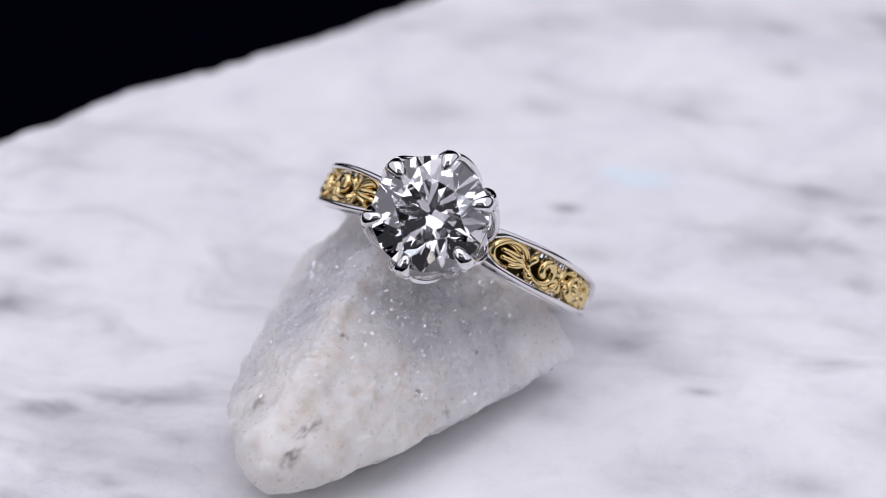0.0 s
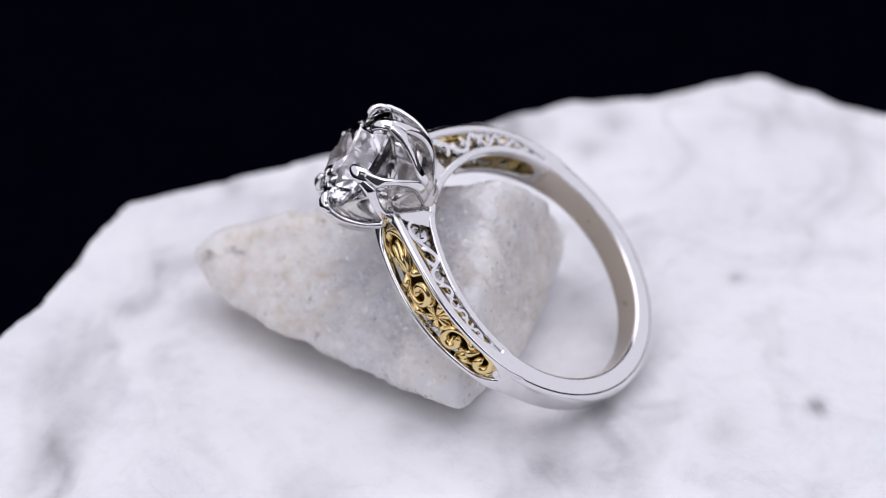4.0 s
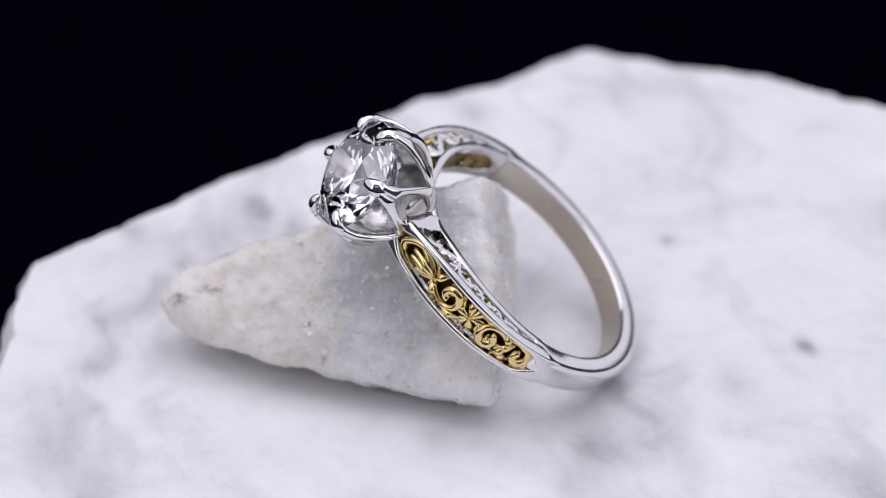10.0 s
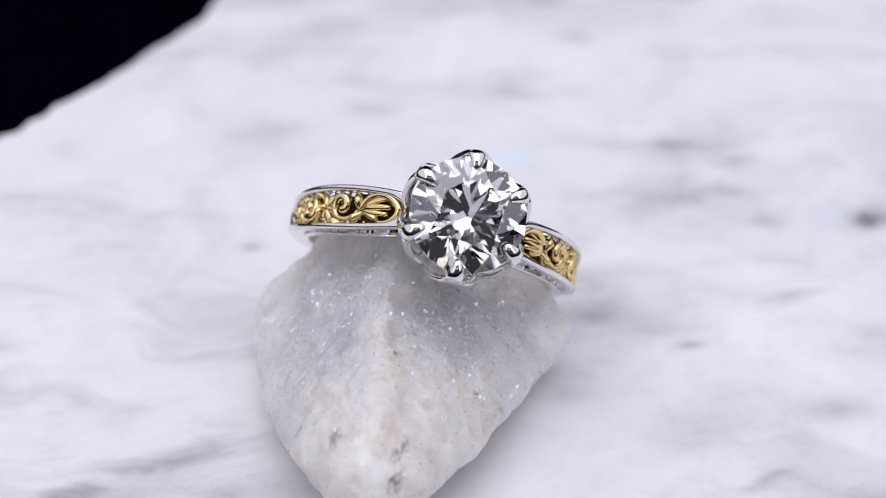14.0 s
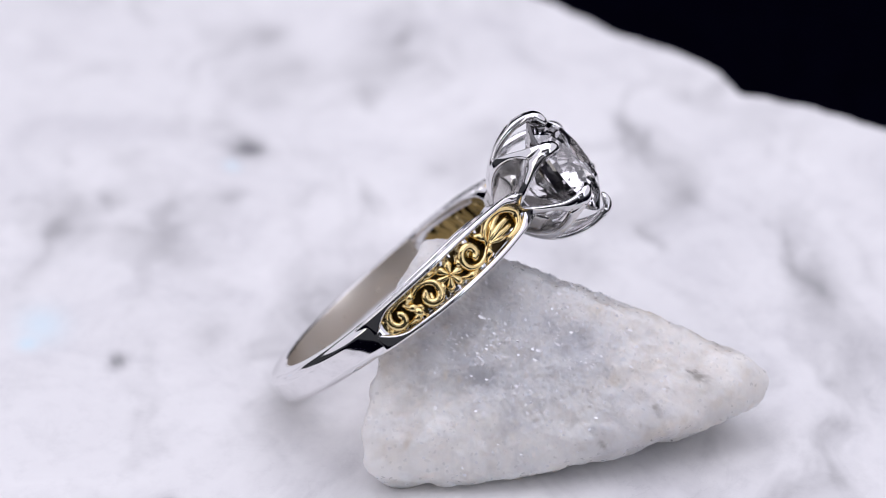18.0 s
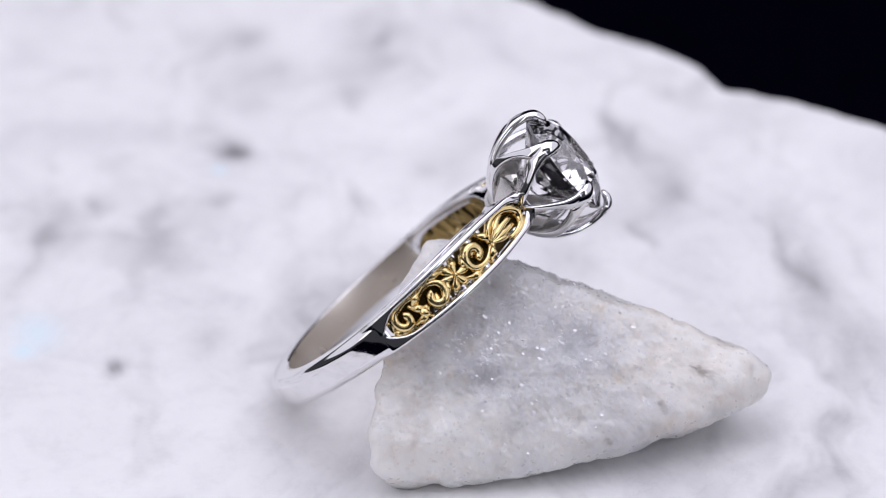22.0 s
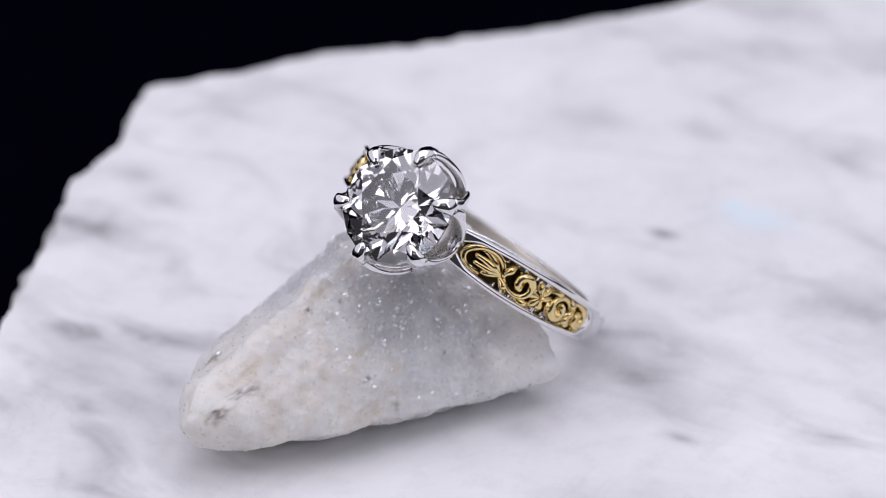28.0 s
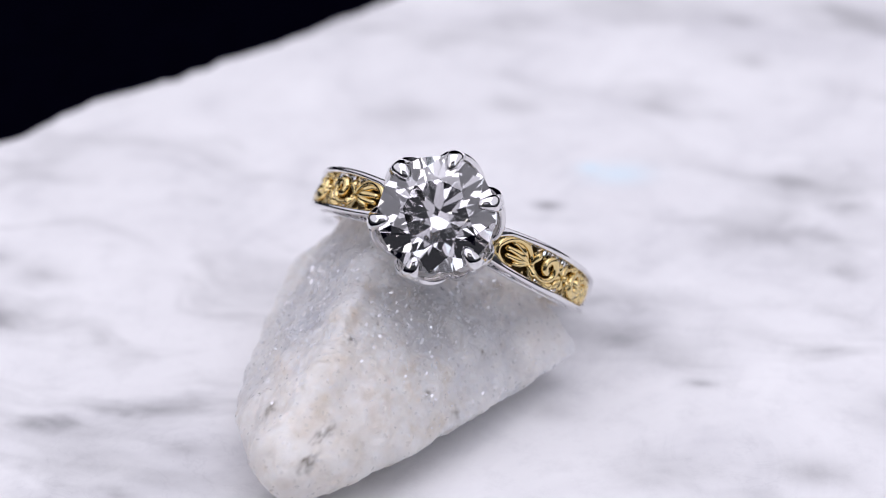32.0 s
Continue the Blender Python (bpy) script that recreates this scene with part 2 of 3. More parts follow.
def vein(x, y):
    """Grey of the marble at a place on the slab, 0 to 1: soft smears drawn out along one direction, and darker patches,
    two of them part contact shade.
    """
    p = Vector((x, y, 0))
    warp = Vector((noise.noise(p * 60), noise.noise(p * 60 + Vector((7, 3, 1))), 0)) * 0.004
    warp += Vector((noise.noise(p * 220 + Vector((2, 9, 4))), noise.noise(p * 220), 0)) * 0.0016
    q = p + warp
    u, v = q.x * 0.96 - q.y * 0.27, q.x * 0.27 + q.y * 0.96
    s = noise.fractal(Vector((u * 42, v * 120, 0.3)), 0.8, 2.0, 5)
    t = noise.fractal(Vector((u * 110, v * 240, 5.1)), 0.8, 2.0, 4)
    line = max(0.0, 1 - abs(noise.noise(Vector((u * 26, v * 70, 8.7)))) * 16) * max(0.0, noise.noise(p * 70 + Vector((5, 5, 5))) + 0.1)
    g = 0.015 + 0.40 * max(0.0, s - 0.16) + 0.55 * max(0.0, t - 0.2) * max(0.0, s + 0.25) + 0.28 * line
    w = p + warp * 0.25
    for px, py, size, k in PATCHES:
        dx, dy = w.x * 1000 - px, w.y * 1000 - py
        a, c = dx * 0.96 - dy * 0.27, dx * 0.27 + dy * 0.96
        d = (a / (size * 1.15)) ** 2 + (c / (size * 0.75)) ** 2
        if d < 6:
            g += k * math.exp(-d) * (0.75 + 0.6 * t)
    return max(0.0, min(0.85, g))


def crystal(x, y):
    """Pale blue, glassy grain in the marble, its glint painted into the colour."""
    g = 0.0
    for px, py, sx, sy, k in ((14.6, 27.0, 2.4, 1.6, 0.75), (12.4, 28.3, 0.9, 0.7, 0.8), (33.9, 9.6, 1.0, 0.6, 0.7)):
        g += k * math.exp(-((x * 1000 - px) / sx) ** 2 - ((y * 1000 - py) / sy) ** 2)
    return min(1.0, g)


def build_slab():
    na, nr = 900, 170
    verts, faces, veins = [(0, 0, 0)], [], [vein(0, 0)]
    radii = [slab_radius(2 * math.pi * i / na) for i in range(na)]
    for j in range(1, nr + 1):
        f = (j / nr) ** 0.9
        for i in range(na):
            a = 2 * math.pi * i / na
            r = radii[i] * f
            x, y = r * math.cos(a), r * math.sin(a)
            z = 0.00025 * noise.noise(Vector((x, y, 1)) * 300) * min(1.0, 0.2 + 3 * max(0, f - 0.75))
            if j == nr:
                z -= 0.0006
            verts.append((x, y, z))
            veins.append(vein(x, y))
    for dz, grow in ((-0.0016, 0.0008), (-0.006, 0.0016), (-0.012, 0.0012), (-0.019, 0.0004), (-0.020, -0.001)):
        for i in range(na):
            a = 2 * math.pi * i / na
            r = radii[i] + grow + 0.0007 * noise.noise(Vector((math.cos(a) * 20, math.sin(a) * 20, dz * 300)))
            verts.append((r * math.cos(a), r * math.sin(a), dz))
            veins.append(0.1)
    rows = nr + 5
    for i in range(na):
        faces.append((0, 1 + i, 1 + (i + 1) % na))
    for j in range(rows - 1):
        o = 1 + j * na
        for i in range(na):
            k = (i + 1) % na
            faces.append((o + i, o + na + i, o + na + k, o + k))
    faces.append(tuple(1 + (rows - 1) * na + i for i in range(na))[::-1])
    me = bpy.data.meshes.new("marble_slab")
    me.from_pydata(verts, [], faces)
    at = me.attributes.new("vein", "FLOAT", "POINT")
    at.data.foreach_set("value", veins)
    at = me.attributes.new("crystal", "FLOAT", "POINT")
    at.data.foreach_set("value", [crystal(x, y) for x, y, z in verts])
    me.materials.append(MARBLE)
    me.polygons.foreach_set("use_smooth", [True] * len(me.polygons))
    return tagged(new("marble_slab", me), "white marble slab with soft grey veins and broken edges", "marble slab")


slab = build_slab()

# ---- rock ----
CORNERS = [(-13.6, -16.9, 3.5), (-12.5, -17.6, 4.4), (-11.4, -17.1, 3.2), (-12.5, -16.4, 5.7), (-14.4, -14.9, 2.9), (-12.1, -14.8, 6.3), (-14.5, -13.3, 4.7), (-10.9, -16.2, 2.0), (-10.2, -11.6, 0), (-8.7, -15.7, 4.6), (-15.2, -8.0, 4.1),
           (-14.2, 0.3, 1.4), (-12.3, 0.9, 0), (-11.9, 9.9, 2.5), (-11.2, 7.8, 0), (-8.0, 7.8, 7.9), (7.6, -1.8, 3.1), (5.2, -0.4, 7.2), (3.5, -1.2, 0),
           (6.2, -1.2, 1.2), (-4.2, -13.0, 3.0), (-4.6, -8.1, 0), (1.7, 3.5, 2.9), (-4.6, 6.1, 0), (-7.3, -5.5, 10.1), (-4.4, 0, 12.4),
           (-2.9, 4.5, 10.1), (-5.0, 5.5, 11.3), (-3.1, 3.2, 13.1), (0.9, 0.9, 10.1), (-9.0, -9.9, 8.3)]


# marks in the stone: x, y, z, size (mm), strength
GREY = [(-3.4, -5.9, 8.6, 1.5, 0.7), (-3.0, -10.9, 4.7, 1.0, 0.6), (2.7, -3.7, 6.7, 1.7, 0.7), (1.8, -7.0, 4.1, 1.0, 0.5), (-11.2, -4.9, 7.7, 2.0, 0.5), (-9.6, -0.2, 8.5, 2.0, 0.5),
        (-8.3, -0.7, 9.8, 3.4, 0.85), (-10.6, -4.6, 8.2, 1.9, 0.7), (-10.2, 1.6, 7.6, 1.7, 0.6), (-13.1, 0, 4.8, 1.3, 0.5), (-9.5, 4.4, 7.6, 1.7, 0.5), (-12.1, -0.4, 6, 1.5, 0.5),
        (-1.3, -0.8, 10.8, 2.2, 0.9), (1.2, -0.5, 9.8, 1.4, 0.8), (0, 3.6, 7.9, 2, 0.6), (-2.3, 5, 8.1, 1.8, 0.6), (-2.6, -5, 8.9, 2, 0.8), (2.4, -4.6, 6.2, 1.7, 0.7), (-3.1, -7.5, 7.5, 1.6, 0.5)]
WHITE = [(-14.7, -11.5, 5, 2.2, 1), (-8.5, -5.8, 9.7, 1.0, 0.6), (-12, 5.6, 4.3, 1.8, 0.6), (-11.7, -9.4, 7.3, 2, 0.8), (-12.3, -14, 6.6, 2, 0.8), (1.8, 1.4, 9.3, 0.8, 1), (0, 2.3, 10.3, 0.8, 1),
         (-2.6, 2.7, 11.1, 0.8, 1), (-2.2, -9.9, 5.1, 1.4, 0.6), (-6.5, -12.2, 6.2, 2.2, 0.8), (5.5, -3.5, 4.2, 1.4, 0.6)]
TAN = [(-7.4, -7.2, 9.8, 0.8, 0.5), (-8.4, -9.4, 8.8, 0.7, 0.5), (-10.2, -13.3, 7.2, 0.5, 0.5), (-9.9, -11.1, 8.3, 0.6, 0.4), (-8.6, -15.8, 5.0, 0.45, 0.55), (-9.8, -13.9, 6.6, 0.4, 0.5), (-13.9, -8.1, 5.6, 0.5, 0.4),
       (-1.0, 4.6, 6.0, 4.6, 0.8), (-6.5, -4.6, 11.1, 0.6, 0.4), (-7.9, -7.6, 9.9, 0.6, 0.5), (-9.5, -10.6, 8.7, 0.6, 0.6), (-10.8, -12.9, 7.6, 0.6, 0.5), (-11.2, -15, 6.3, 0.5, 0.5), (-8.8, -9.1, 9.3, 0.5, 0.5),
       (-4.9, 6.8, 5.5, 2.6, 0.6), (3.5, 1.8, 5.8, 1.7, 0.45), (-3, 6.1, 3.4, 2.3, 0.5), (-15.1, -8, 3.6, 0.8, 0.4), (-13.6, 3.5, 1.2, 1.0, 0.35)]
SPECK = [(-10.7, -15.7, 5.9, 0.24, 1), (-10.7, -16.4, 5.5, 0.2, 1), (-11.2, -17.2, 4.9, 0.34, 1), (-11.6, -17.1, 5.1, 0.24, 1), (-13.5, -12.6, 6.0, 0.36, 1), (-8.1, -8.8, 9.0, 0.22, 1),
         (-6.2, -7.3, 9.2, 0.16, 1), (-1.0, -10.3, 3.4, 0.2, 1), (-3.0, -10.5, 5.3, 0.17, 1), (1.2, -6.2, 5.7, 0.15, 1), (-9.9, -15.2, 5.9, 0.28, 1), (-15.1, -9.3, 4.7, 0.26, 0.9),
         (-15.3, -5.1, 3.1, 0.22, 0.8), (-14, -10.3, 5.5, 0.18, 0.8), (-2.6, 4.7, 10.3, 0.2, 1), (-1.3, 4.1, 9.6, 0.2, 1), (5.1, 0.5, 5.8, 0.22, 1)]
HEART = Vector((-4.2, -2.8, 4.6))


def blobs(p, table, rough):
    """Sum of ragged spots at a place in the rock."""
    g = 0.0
    ray = (p - HEART).normalized()
    for x, y, z, size, k in table:
        off = p - Vector((x, y, z))
        off -= ray * (off.dot(ray) * 0.85)
        d = off.length_squared / (size * size)
        if d < 5:
            g += k * math.exp(-d * (1 + rough))
    return min(1.0, g)


def build_rock():
    bm = bmesh.new()
    for c in CORNERS:
        bm.verts.new(Vector(c))
    bmesh.ops.convex_hull(bm, input=bm.verts)
    heart = HEART
    bm.normal_update()
    planes = [(f.normal.copy(), f.normal.dot(f.verts[0].co - heart)) for f in bm.faces]
    bm.free()
    normals = np.array([n for n, d in planes if d > 0.1])
    depths = np.array([d for n, d in planes if d > 0.1])
    bm = bmesh.new()
    bmesh.ops.create_icosphere(bm, subdivisions=8, radius=1.0)
    # the hull's faces, blended so that its edges are worn
    for v in bm.verts:
        u = np.maximum(normals @ np.array(v.co) / depths, 0)
        v.co = (heart + v.co * (1 / float(np.sum(u ** 34) ** (1 / 34)))) * MM
    bm.normal_update()
    moved = []
    marks = {"grey": [], "tan": [], "speck": [], "pale": []}
    for v in bm.verts:
        p = v.co * 1000
        d = 0.30 * noise.noise(p * 0.35) + 0.22 * noise.noise(p * 0.62 + Vector((4, 8, 2))) + 0.16 * noise.fractal(p * 0.9, 1.1, 2.0, 5) + 0.06 * abs(noise.noise(p * 2.2)) + 0.025 * noise.noise(p * 5)
        chip = noise.voronoi(Vector((p.x * 0.55, p.y * 0.55, p.z * 0.8)) + Vector((0.3, 0.3, 0.3)) * noise.noise(p * 0.8))[0]
        d += 0.14 * min(0.5, chip[1] - chip[0]) - 0.03
        flake = noise.voronoi(Vector((p.x * 1.5, p.y * 1.5, p.z * 2.2)) + Vector((0.25, 0.25, 0.25)) * noise.noise(p * 2.5))[0]
        d += 0.035 * min(0.4, flake[1] - flake[0]) - 0.007
        moved.append(v.co + v.normal * (d + 0.24) * MM)
        rough = 1.1 * noise.fractal(p * 0.7, 0.9, 2.0, 4)
        white = blobs(p, WHITE, rough)
        cloud = max(0.0, noise.fractal(p * 0.45 + Vector((3, 1, 7)), 0.9, 2.0, 4))
        marks["grey"].append(max(0.0, min(0.9, (0.58 * blobs(p, GREY, rough) + 0.15 * cloud) * (1 - 0.85 * white))))
        marks["pale"].append(max(0.0, min(0.85, 0.75 * white + 0.3 * max(0.0, noise.fractal(p * 0.5 + Vector((9, 2, 4)), 0.9, 2.0, 4)))))
        marks["tan"].append(max(0.0, min(0.8, 0.58 * blobs(p, TAN, rough) * (0.9 + 0.8 * noise.noise(p * 1.3)))))
        marks["speck"].append(0.95 * blobs(p, SPECK, max(-0.35, 0.3 + 3.0 * noise.noise(p * 4))))
    for v, c in zip(bm.verts, moved):
        c.z = max(c.z, 0.0)
        v.co = c
    ob = part("quartz_rock", bm, QUARTZ)
    for name, values in marks.items():
        at = ob.data.attributes.new(name, "FLOAT", "POINT")
        at.data.foreach_set("value", values)
    return tagged(ob, "rough white and grey translucent quartz rock on the marble", "rock")


def make_facet():
    m, nt, b, _ = material("quartz_facet")
    n = noise_tex(nt, 600.0, 3.0)
    link(nt, ramp(nt, n.outputs["Fac"], [(0.3, (0.80, 0.80, 0.84)), (0.7, (0.92, 0.91, 0.92))]).outputs["Color"], b.inputs["Base Color"])
    b.inputs["Metallic"].default_value = 0.18
    b.inputs["Roughness"].default_value = 0.12
    b.inputs["Specular IOR Level"].default_value = 1.0
    return m


FACET = make_facet()


def build_grains(rock):
    """Loose, tilted crystal faces that glint on the broken sides of the rock."""
    rnd = random.Random(11)
    me, grey = rock.data, rock.data.attributes["grey"].data
    verts, faces = [], []
    picks = rnd.sample(range(len(me.vertices)), 24000)
    for i in picks:
        v = me.vertices[i]
        p = v.co * 1000
        if p.z < 0.6 or rnd.random() > 0.03 + 0.58 * grey[i].value * max(0.0, 0.5 + 1.5 * noise.noise(p * 0.9)):
            continue
        n = v.normal
        tilt = Vector((rnd.gauss(0, 0.45), rnd.gauss(0, 0.45), rnd.gauss(0, 0.45)))
        f = (n + tilt).normalized()
        if f.dot(n) < 0.6:
            continue
        a = f.orthogonal().normalized()
        c = f.cross(a)
        size = 0.04 + 0.07 * rnd.random() ** 2
        k0, o = rnd.random() * 6.3, len(verts)
        long = rnd.uniform(1.0, 1.9)
        for k in range(5):
            t = k0 + 2 * math.pi * (k + 0.25 * rnd.random()) / 5
            verts.append((p + n * 0.035 + a * (size * long * math.cos(t)) + c * (size * math.sin(t))) * MM)
        verts.append((p - n * 0.12) * MM)
        faces.append(tuple(range(o, o + 5)))
        faces += [(o + (k + 1) % 5, o + k, o + 5) for k in range(5)]
    gm = bpy.data.meshes.new("crystal_grit")
    gm.from_pydata(verts, [], faces)
    gm.materials.append(FACET)
    ob = new("crystal_grit", gm)
    ob.parent = rock
    return tagged(ob, "small glinting crystal faces in the rock", kind="stuff")


rock = build_rock()
build_grains(rock)

# ---- ring ----
RING_N = Vector((0.4248, 0.5251, 0.7375)).normalized()
RING_H = Vector((-0.1187, -0.7752, 0.6204))
RING_H = (RING_H - RING_N * RING_H.dot(RING_N)).normalized()
RING_W = RING_N.cross(RING_H)
RING_AT = Vector((-0.257, 4.668, 7.543)) * MM
RING_POSE = Matrix.Translation(RING_AT) @ Matrix((RING_W, RING_N, RING_H)).transposed().to_4x4()

R_IN = 8.4
OUTER = [(0, 12.2), (14, 12.0), (20, 11.7), (28, 11.25), (38, 10.85), (50, 10.55), (60, 10.35), (75, 10.1), (90, 9.95), (110, 9.95), (180, 10.05)]
WIDTH = [(0, 0.98), (14, 1.05), (24, 1.30), (38, 1.47), (60, 1.45), (80, 1.30), (100, 1.15), (130, 1.08), (180, 1.06)]


def r_out(a):
    return ramp_of(abs(a), OUTER)


def half_width(a):
    return ramp_of(abs(a), WIDTH)


def at_ring(a, y, r):
    k = math.radians(a)
    return Vector((r * math.sin(k), y, r * math.cos(k)))


def outward(p):
    return Vector((p.x, 0, p.z)).normalized()


def band(bm, a0, a1, section, steps):
    """section(angle) gives (y, r) pairs."""
    loft(bm, [[at_ring(a, y, r) * MM for y, r in section(a)] for a in np.linspace(a0, a1, steps)])


def bar_section(y, r, hy, hr, rad=0.12, n=5, outer=0.0):
    """A bar's cut with rounded corners, the outer ones more so where outer is given: (y, r) pairs."""
    inner, outer = min(rad, hy * 0.95, hr * 0.95), min(max(rad, outer), hy * 0.95, hr * 0.95)
    out = []
    for cy, cr, k0 in ((1, 1, 0), (-1, 1, 90), (-1, -1, 180), (1, -1, 270)):
        rad = outer if cr > 0 else inner
        for i in range(n):
            k = math.radians(k0 + 90 * i / (n - 1))
            out.append((y + cy * (hy - rad) + rad * math.cos(k), r + cr * (hr - rad) + rad * math.sin(k)))
    return out


def build_shank(ring):
    bm = bmesh.new()

    def solid(a):
        d = min(a, 360 - a)
        t = max(0.0, min(1.0, (d - 81) / 7.5))
        ro = r_out(d) - 0.75 * (1 - t * t * (3 - 2 * t))
        return bar_section(0, (R_IN + ro) / 2, half_width(d), (ro - R_IN) / 2, 0.26, 9, 0.58)
    band(bm, 81, 279, solid, 140)
    part("shank", bm, PLATINUM, ring, "polished platinum shank")
    def outer_rail(a, side):
        d, hw = abs(a), half_width(a)
        t = max(0.0, min(1.0, (d - 89) / 7))
        close = max(0.0, min(1.0, (d - 78) / 10)) ** 2 + max(0.0, min(1.0, (25 - d) / 9)) ** 2
        hy = 0.2 + (hw / 2 + 0.01 - 0.2) * close
        hr = 0.33 + 0.24 * max(0.0, min(1.0, (d - 66) / 20))
        return bar_section(side * (hw - hy - 0.1 * t), r_out(a) - hr - 0.2 * t, hy, hr, 0.19, 7)

    def inner_rail(a, side):
        t = max(0.0, min(1.0, (abs(a) - 84) / 9))
        close = max(0.0, min(1.0, (abs(a) - 72) / 10)) ** 2 + max(0.0, min(1.0, (36 - abs(a)) / 9)) ** 2
        hy = 0.31 + (half_width(a) / 2 + 0.01 - 0.31) * close
        return bar_section(side * (half_width(a) - hy - 0.15 * t), R_IN + 0.27 + 0.15 * t, hy, 0.27, 0.1)
    for s in (-1, 1):
        for side in (-1, 1):
            bm = bmesh.new()
            band(bm, s * 16.5, s * 96, lambda a: outer_rail(a, side), 70)
            part("outer_rail", bm, PLATINUM, ring)
            bm = bmesh.new()
            band(bm, s * 3, s * 93, lambda a: inner_rail(a, side), 70)
            part("inner_rail", bm, PLATINUM, ring)
        # the end of the shoulder leans against the cup of petals
        side_view = [(1.1, 8.32), (1.5, 9.15), (2.15, 9.75), (2.7, 10.35), (3.1, 11.0), (3.3, 11.45), (3.55, 11.4), (3.66, 11.1), (3.4, 10.4), (2.66, 8.25), (2.5, 8.03), (2.0, 8.18)]
        bm = bmesh.new()
        secs = []
        for y, g in ((-1, 0.72), (-0.96, 0.86), (-0.88, 0.96), (-0.76, 1.0), (0.76, 1.0), (0.88, 0.96), (0.96, 0.86), (1, 0.72)):
            mx, mz = 2.85, 9.7
            hw = 1.02
            secs.append([Vector((s * (mx + (x - mx) * (1 - (1 - g) * 0.6)), y * hw, mz + (z - mz) * (1 - (1 - g) * 0.4))) * MM for x, z in side_view])
        loft(bm, secs)
        bmesh.ops.recalc_face_normals(bm, faces=bm.faces)
        part("shoulder_block", bm, PLATINUM, ring, smooth=False)
        # added backing: the shade of the pierced gaps is in its colour
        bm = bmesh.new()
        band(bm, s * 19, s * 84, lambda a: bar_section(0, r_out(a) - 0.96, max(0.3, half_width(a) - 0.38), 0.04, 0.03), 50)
        part("gap_shade_floor", bm, GAP_SHADE, ring, "near-black backing that paints the shade in the scrollwork gaps")
        rnd = random.Random(5 + s)
        for edge in (-1, 1):
            bm = bmesh.new()
            band(bm, s * 20, s * 83, lambda a: bar_section(edge * max(0.2, half_width(a) - 0.5), r_out(a) - 1.12, 0.17, 0.07, 0.05), 40)
            part("gold_back_rim", bm, MATTE_GOLD, ring, "gold rim at the back of the inlay")
        a0 = 21.0
        while a0 < 80:
            bm = bmesh.new()
            skew, fat = rnd.uniform(-3.0, 3.0), rnd.uniform(0.16, 0.42)
            tube(bm, [at_ring(s * (a0 + skew * q + 1.2 * math.sin(3 * q)), q * max(0.25, half_width(a0) - 0.5), r_out(a0) - 1.10) for q in np.linspace(-1, 1, 9)],
                 [fat * (0.75 + 0.35 * math.cos(2.5 * q + skew)) for q in np.linspace(-1, 1, 9)], 0.16, outward, 8, 2.6)
            part("gold_back_bar", bm, MATTE_GOLD, ring, "gold bar at the back of the inlay")
            a0 += rnd.uniform(2.4, 4.6)
    # the inner face is warmer and duller in tone than the outside
    bm = bmesh.new()
    band(bm, 84, 276, lambda a: bar_section(0, R_IN + 0.02, half_width(min(a, 360 - a)) - 0.1, 0.035, 0.03), 100)
    part("inner_sleeve", bm, SATIN, ring, "satin inner face of the shank")
    bm = bmesh.new()
    band(bm, -28, 28, lambda a: bar_section(0, R_IN + 0.26, half_width(a) - 0.05, 0.24, 0.1), 24)
    part("bridge", bm, PLATINUM, ring)


# how far each prong was pushed aside when the stone was set: degrees, mm outward
SET = [(2.0, -0.16), (3.5, -0.06), (0.0, -0.04), (-1.0, 0.12), (-1.5, 0.18), (0.0, 0.06)]


